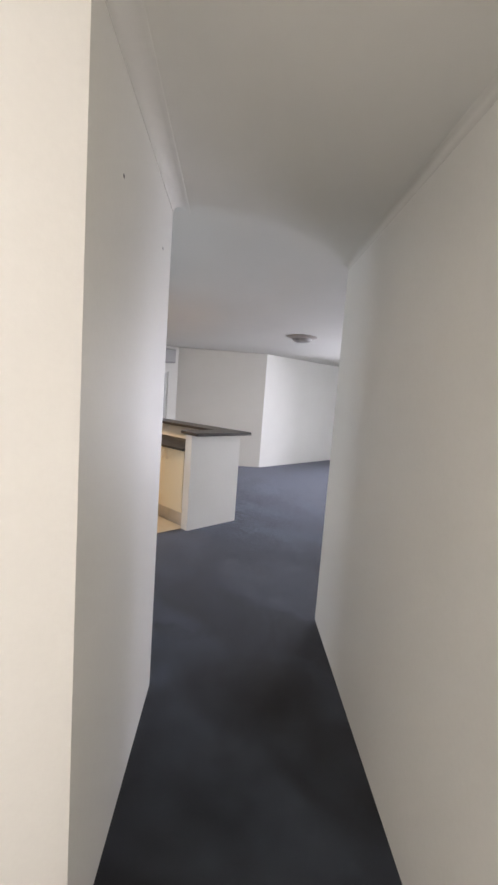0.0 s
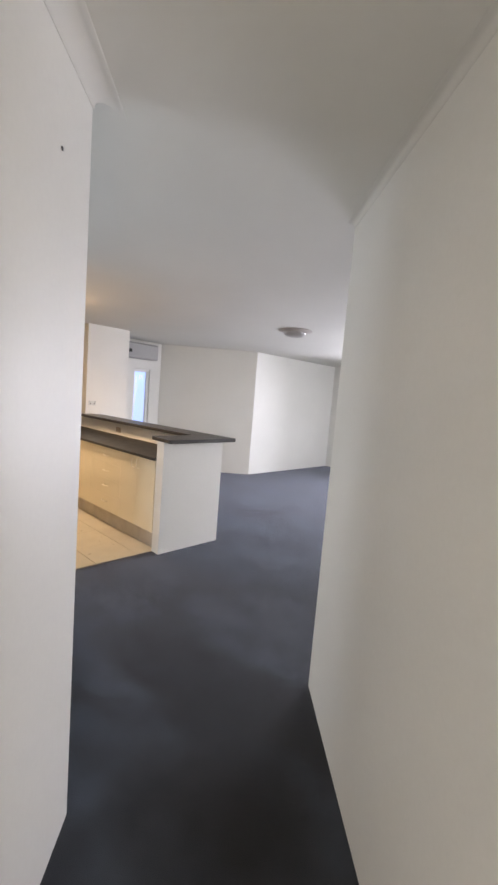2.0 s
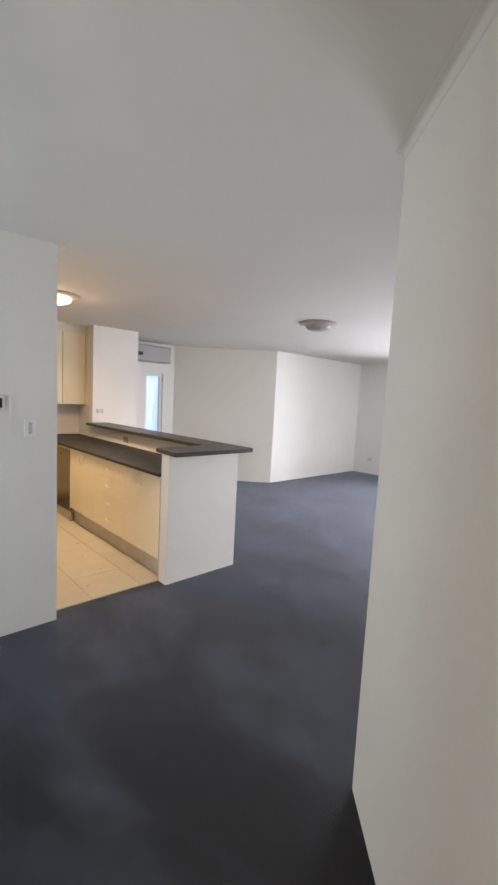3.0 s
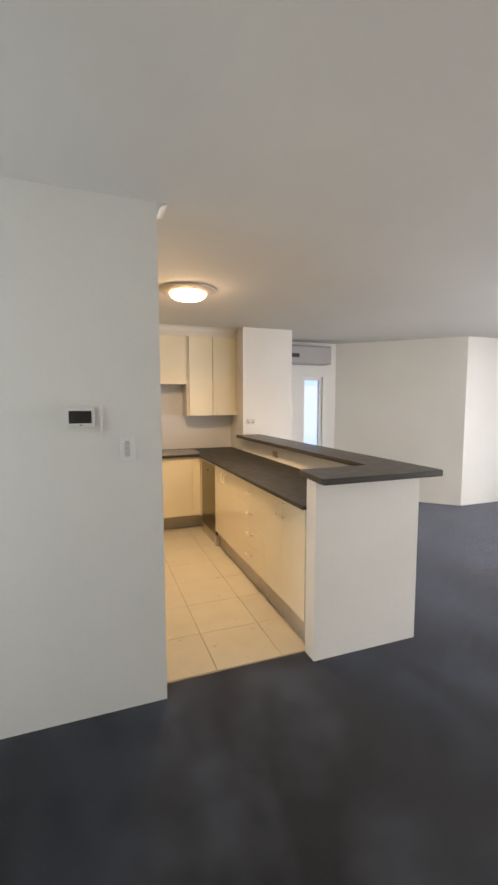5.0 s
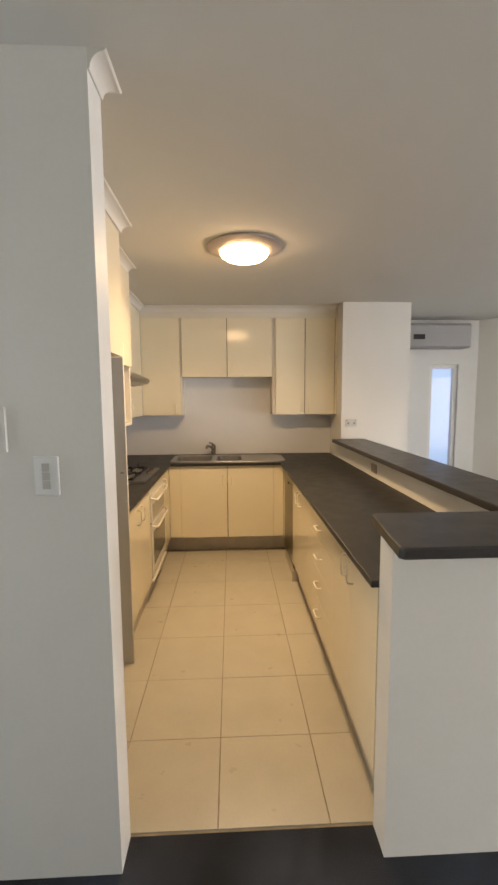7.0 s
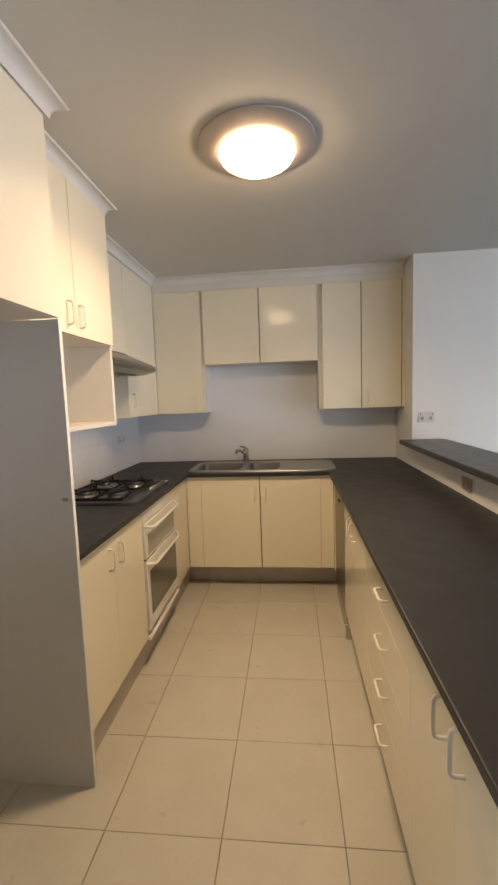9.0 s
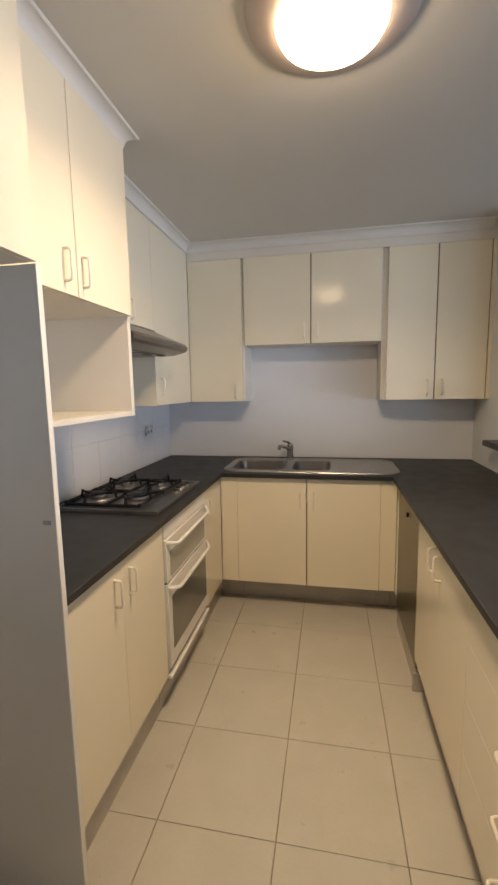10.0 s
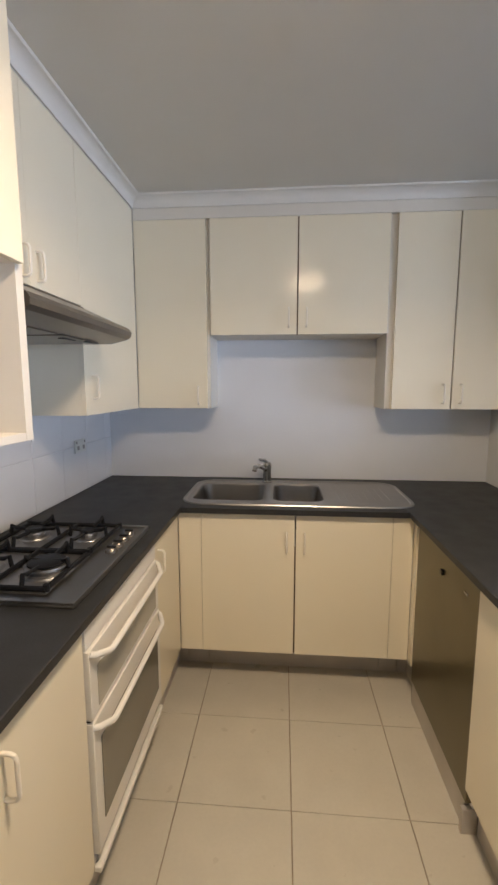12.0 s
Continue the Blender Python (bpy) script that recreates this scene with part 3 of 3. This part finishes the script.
# ---- oven ----
oven = thing("wall_oven", AT_L(5.070), "white built-in oven with separate grill and glass door", "oven")
W = 0.604
part("body", cube(0.003, W - 0.003, 0.012, 0.56, 0.18, TOPZ), WHITE, oven)
part("control_panel", cube(0.003, W - 0.003, -0.004, 0.012, 0.832, 0.906, 0.002), WHITE, oven, "white control fascia")


def pull(parent, z, w):
    pts = [(0.012, -0.010, z + 0.006), (0.02, -0.022, z + 0.002), (0.06, -0.042, z - 0.010), (0.075, -0.045, z - 0.012), (w - 0.075, -0.045, z - 0.012), (w - 0.06, -0.042, z - 0.010), (w - 0.02, -0.022, z + 0.002), (w - 0.012, -0.010, z + 0.006)]
    return part("handle", tube(bmesh.new(), pts, 0.009, 20), WHITE, parent, "long white bar handle")


g = part("grill_door", cube(0.005, W - 0.005, -0.012, 0.012, 0.632, 0.828, 0.003), WHITE, oven, "white grill door")
part("pane", cube(0.045, W - 0.045, -0.0145, -0.0122, 0.648, 0.768, 0.001), GRILL_GLASS, g)
pull(g, 0.812, W)
d = part("oven_door", cube(0.005, W - 0.005, -0.014, 0.012, 0.226, 0.623, 0.003), WHITE, oven, "white oven door with dark glass")
part("pane", cube(0.045, W - 0.045, -0.0165, -0.0142, 0.30, 0.556, 0.001), OVEN_GLASS, d)
pull(d, 0.603, W)
part("vent_strip", cube(0.01, W - 0.01, -0.004, 0.012, 0.624, 0.631), BLACK, oven)
part("lower_trim", cube(0.0, W, -0.018, 0.012, 0.174, 0.192, 0.004), WHITE, oven)
part("kickboard", cube(0.0, W, 0.05, 0.066, 0.0, 0.171), KICK, oven)
# grey strip coloured as the shade in the gap above the lower trim
part("side_gap", cube(0.004, W - 0.004, 0.004, 0.0118, 0.193, 0.225), PLASTIC_GREY, oven)

# ---- fridge recess, microwave and wall cabinets ----
UZ, BZ = 2.447, 2.39
fp = thing("fridge_panel", (1.075, 4.348, 0), "tall greyish side panel of the empty fridge recess, white front edge", "panel")
part("board", cube(0.001, 0.616, 0.0, 0.016, 0.0, 1.79, 0.0), PANEL, fp, "tall flat grey-white board")
part("edging", cube(0.6165, 0.620, -0.001, 0.017, 0.0, 1.79, 0.001), WHITE, fp, "white edging strip")
part("catch", cube(0.583, 0.605, -0.005, -0.0005, 1.144, 1.156, 0.002), PLASTIC_GREY, fp, "small grey catch")
fl = thing("filler_panel", (1.08, 3.362, 0), "plain white filler panel beside the fridge recess", "panel")
part("board", cube(0.001, 0.60, 0.0, 0.03, 0.0, UZ), CARCASS, fl)

def wall_cabinet(m, w, d, z0, z1, doors, label, **kw):
    return cabinet("wall_cabinet", m, w, d, z0, z1, doors, label, "wall cabinets of the kitchen")


wall_cabinet(pose(1.70, 3.396, 0, 0, 0, 90), 0.95, 0.615, 1.792, UZ, [(0, 0.47, 1.792, UZ, 0.43, 1.87, 0), (0.47, 0.95, 1.792, UZ, 0.51, 1.87, 0)], "cream two-door cabinet over the empty fridge recess")
wall_cabinet(pose(1.36, 5.112, 0, 0, 0, 90), 0.69, 0.275, 1.83, UZ, [(0, 0.35, 1.83, UZ, 0.31, 1.90, 0), (0.35, 0.69, 1.83, UZ, 0.39, 1.90, 0)], "cream two-door cabinet above the range hood")
wall_cabinet(pose(1.36, 5.803, 0, 0, 0, 90), 0.638, 0.275, 1.387, UZ, [(0, 0.638, 1.387, UZ, 0.07, 1.505, 0)], "tall cream cabinet beside the range hood")
wall_cabinet((1.362, 6.443, 0), 0.411, 0.283, 1.387, BZ, [(0.0, 0.395, 1.387, BZ, 0.345, 1.46, 0)], "tall cream corner cabinet, slightly yellower front")
wall_cabinet((1.776, 6.443, 0), 0.945, 0.283, 1.787, BZ, [(0, 0.472, 1.787, BZ, 0.425, 1.875, 0), (0.472, 0.945, 1.787, BZ, 0.52, 1.875, 0)], "short cream two-door cabinet over the sink")
wall_cabinet((2.724, 6.443, 0), 0.692, 0.283, 1.387, BZ, [(0.035, 0.345, 1.387, BZ, 0.30, 1.47, 0), (0.345, 0.66, 1.387, BZ, 0.39, 1.47, 0), (0.662, 0.69, 1.387, BZ, None, 0, 0)], "tall cream two-door cabinet at the end by the bar")

mw = thing("microwave_cabinet", pose(1.555, 4.368, 0, 0, 0, 90), "cream two-door cabinet over an open microwave niche", "kitchen cabinet", "wall cabinets of the kitchen")
for name, dims in (("side_panel", (0.0, 0.018, 0.0, 0.473, 1.377, UZ, 0.001)), ("side_panel", (0.712, 0.740, 0.0, 0.473, 1.377, UZ, 0.001)), ("shelf", (0.0185, 0.7115, 0.0, 0.473, 1.377, 1.397, 0.001)),
                   ("shelf", (0.0185, 0.7115, 0.0005, 0.473, 1.7905, 1.808)), ("back_panel", (0.0185, 0.7115, 0.455, 0.472, 1.397, 1.79)), ("top_panel", (0.0185, 0.7115, 0.019, 0.455, 2.42, UZ))):
    part(name, cube(*dims), CARCASS, mw)
for x0, x1, hx in ((0.002, 0.346, 0.266), (0.346, 0.722, 0.366)):
    f = part("door", cube(x0 + 0.002, x1 - 0.002, -0.018, -0.0005, 1.79, UZ - 0.002, 0.002), CREAM, mw, "glossy cream laminate front")
    handle(f, Matrix.Translation((hx + 0.008, -0.018, 1.875)))
part("shelf_bracket", cube(0.02, 0.05, 0.12, 0.45, 1.69, 1.705), WHITE, mw)

bm = cube(1.085, 1.36, 5.113, 6.4425, UZ + 0.001, CEIL - 0.002)
structure("trim_bulkhead", bm, PAINT, "white painted bulkhead closing the gap over the cabinets")
structure("trim_frieze", cube(1.361, 3.408, 6.443, BACK - 0.002, BZ + 0.001, CEIL - 0.002), CARCASS, "cream-white frieze board over the sink-side cabinets")
bm = cube(1.085, 1.553, 4.366, 5.108, UZ + 0.001, CEIL - 0.002)
box(bm, 1.085, 1.70, 3.394, 4.364, UZ + 0.001, CEIL - 0.002)
structure("trim_bulkhead", bm, PAINT, "white painted bulkhead over the fridge and microwave cabinets")
cornice("cornice_cabinets", [(1.64, 3.37), (1.702, 3.37), (1.702, 4.366), (1.557, 4.366), (1.557, 5.11), (1.362, 5.11), (1.362, 6.441), (3.385, 6.441)][1:], "white coved plaster cornice stepping along the wall cabinets", size=0.64)

# range hood
hood = thing("range_hood", pose(1.36, 5.128, 0, 0, 0, 90), "dark brown-grey metal slide-under range hood", "range hood")
bm = bmesh.new()
prof = [(0.26, 1.68), (-0.11, 1.68), (-0.18, 1.697), (-0.196, 1.709), (-0.199, 1.726), (-0.188, 1.741), (-0.003, 1.822), (0.0, 1.828), (0.26, 1.828)]
ends = []
for x in (0.0, 0.012, 0.695 - 0.012, 0.695):
    ins = 0.006 if x in (0.0, 0.695) else 0.0
    ends.append([bm.verts.new((x, y * (1 - ins), z + (1.69 - z) * ins)) for y, z in prof])
for a, b in zip(ends, ends[1:]):
    for k in range(len(prof)):
        j = (k + 1) % len(prof)
        bm.faces.new((a[k], a[j], b[j], b[k]))
bm.faces.new(ends[0][::-1])
bm.faces.new(ends[-1])
bmesh.ops.recalc_face_normals(bm, faces=bm.faces[:])
part("canopy", bm, HOOD, hood)
for x in (0.04, 0.345):
    part("filter", cube(x, x + 0.275, -0.09, 0.18, 1.6745, 1.6795, 0.001), HOOD, hood, "flat grease filter")
for x, y in ((0.10, -0.055), (0.40, -0.055), (0.52, -0.085)):
    part("slot", cube(x, x + 0.085, y - 0.011, y + 0.011, 1.671, 1.6742, 0.001), BLACK, hood, "dark finger slot in the underside")


# ---- lamps ----
def dome_light(at, lit, label, size=1.0):
    ob = thing("ceiling_light", at, label, "ceiling light", "ceiling lights")
    part("base", lathe(bmesh.new(), (0, 0, 0), [(0, 0), (0.245, 0), (0.262, -0.005), (0.262, -0.012), (0.245, -0.018), (0.195, -0.030), (0.182, -0.032), (0.0, -0.032)], 48), RING, ob, "round metal base ring")
    part("shade", lathe(bmesh.new(), (0, 0, -0.033), [(0.0, 0.0), (0.17, 0.0), (0.17, -0.008), (0.158, -0.026), (0.13, -0.042), (0.09, -0.051), (0.04, -0.057), (0, -0.058)], 48),
         LIT_GLASS if lit else OPAL, ob, "lit opal glass bowl" if lit else "unlit opal glass bowl").visible_shadow = False
    ob.scale = (size, size, 1.0)
    return ob


dome_light((2.38, 4.72, CEIL), True, "round ceiling light, switched on, opal glass bowl and metal ring", 0.9)
dome_light((4.89, 3.46, CEIL), False, "round ceiling light, switched off, grey opal bowl", 0.86)


# ---- switches and small wall things ----
def socket(name, m, w, h, label, holes, mat=None):
    ob = thing(name, m, label, "socket" if "socket" in name else "switch")
    part("plate", cube(-w / 2, w / 2, -0.009, -0.0005, -h / 2, h / 2, 0.003), mat or (PLASTIC if "socket" in name else PLATE), ob)
    for x, z, a, b in holes:
        part("rocker", cube(x - a / 2, x + a / 2, -0.0125, -0.0092, z - b / 2, z + b / 2, 0.001), PLASTIC_GREY if "socket" in name else PANEL, ob)
    return ob


GPO = [(-0.030, -0.008, 0.020, 0.022), (0.030, -0.008, 0.020, 0.022), (-0.044, 0.022, 0.010, 0.014), (0.044, 0.022, 0.010, 0.014)]
socket("power_socket", (3.51, 6.229, 1.308), 0.115, 0.07, "off-white double power socket on the white wall above the bar", GPO)
socket("power_socket", pose(LEFT + 0.007, 6.285, 1.19, 0, 0, 90), 0.115, 0.07, "white double power socket on the tiled splashback", GPO)
socket("power_socket", pose(3.409, 5.205, 1.005, 0, 0, -90), 0.115, 0.07, "brownish metal double power socket under the breakfast bar", GPO, BRONZE)
socket("power_socket", pose(9.599, 5.40, 0.33, 0, 0, -90), 0.115, 0.07, "off-white double power socket low on the living room wall", GPO)
socket("light_switch", (1.742, 3.231, 1.34), 0.072, 0.117, "off-white light switch with a column of small rockers", [(0, 0.026, 0.022, 0.024), (0, 0.0, 0.022, 0.024), (0, -0.026, 0.022, 0.024)])

ctl = thing("air_conditioning_controller", (1.537, 3.231, 1.494), "small white wall controller with a dark display", "controller")
part("case", cube(-0.062, 0.062, -0.014, -0.0005, -0.045, 0.052, 0.004), PAINT, ctl, "white plastic case")
part("display", cube(-0.05, 0.048, -0.0165, -0.0142, -0.028, 0.030, 0.001), BLACK, ctl, "dark glossy display")
part("button", cube(-0.006, 0.006, -0.0162, -0.0142, -0.039, -0.033), PLASTIC_GREY, ctl)
cov = thing("blank_plate", (1.629, 3.231, 1.478), "narrow white cover strip beside the controller", "wall plate")
part("plate", cube(-0.006, 0.006, -0.012, -0.0005, -0.065, 0.065, 0.002), PAINT, cov)

ac = thing("air_conditioner", (4.745, 7.189, 2.15), "grey-white split air conditioner with a black display", "air conditioner")
bm = prism([(-0.205, 0.02), (-0.19, 0.0), (-0.001, 0.0), (-0.001, 0.285), (-0.18, 0.285), (-0.205, 0.255)], -0.335, 0.415)
bmesh.ops.transform(bm, matrix=Matrix(((0, 0, 1, 0), (1, 0, 0, 0), (0, 1, 0, 0), (0, 0, 0, 1))), verts=bm.verts[:])
bmesh.ops.recalc_face_normals(bm, faces=bm.faces[:])
part("case", bm, material("ac_case", (0.36, 0.35, 0.345), 0.4, vary=0.03), ac, "grey-white plastic case")
part("display", cube(-0.285, -0.145, -0.210, -0.2045, 0.095, 0.155, 0.002), BLACK, ac, "black display panel")
part("louvre", cube(-0.30, 0.38, -0.16, -0.04, -0.006, -0.0005, 0.001), PLASTIC_GREY, ac)

for s, z in ((0.246, 2.175), (0.808, 2.199)):
    p = Vector((0.305 + 0.799 * s, 0.464 + 0.862 * s, z))
    hole = thing("screw_hole", pose(p.x, p.y, z, 0, 0, 47.2), "small dark plugged screw hole in the white wall", "screw hole", "screw holes")
    part("plug", cube(-0.005, 0.005, -0.002, -0.0002, -0.005, 0.005, 0.001), BLACK, hole)

# ---- tiles ----
lay_tiles(kitchen_floor, LEFT, 3.41, 3.352, BACK, PITCH, PITCH, 1.805, 3.36, TILE, Matrix.Translation((0, 0, -0.002)), joint_y=0.0016)
west = structure("splashback_west", cube(LEFT, LEFT + 0.002, 4.36, BACK, 0.93, 1.80), WALL_GROUT, "white rectangular wall tiles behind the hob")
structure("splashback_back", cube(LEFT + 0.007, 3.409, BACK - 0.006, BACK - 0.0005, 0.936, 1.80), WALL_TILE, "smooth white splashback behind the sink")
lay_tiles(west, 4.36, BACK - 0.006, 0.937, 1.80, 0.255, 0.255, 4.585, 0.937, WALL_TILE, Matrix(((0, 0, 1, LEFT + 0.002), (1, 0, 0, 0), (0, 1, 0, 0), (0, 0, 0, 1))), 0.004, 0.0016)
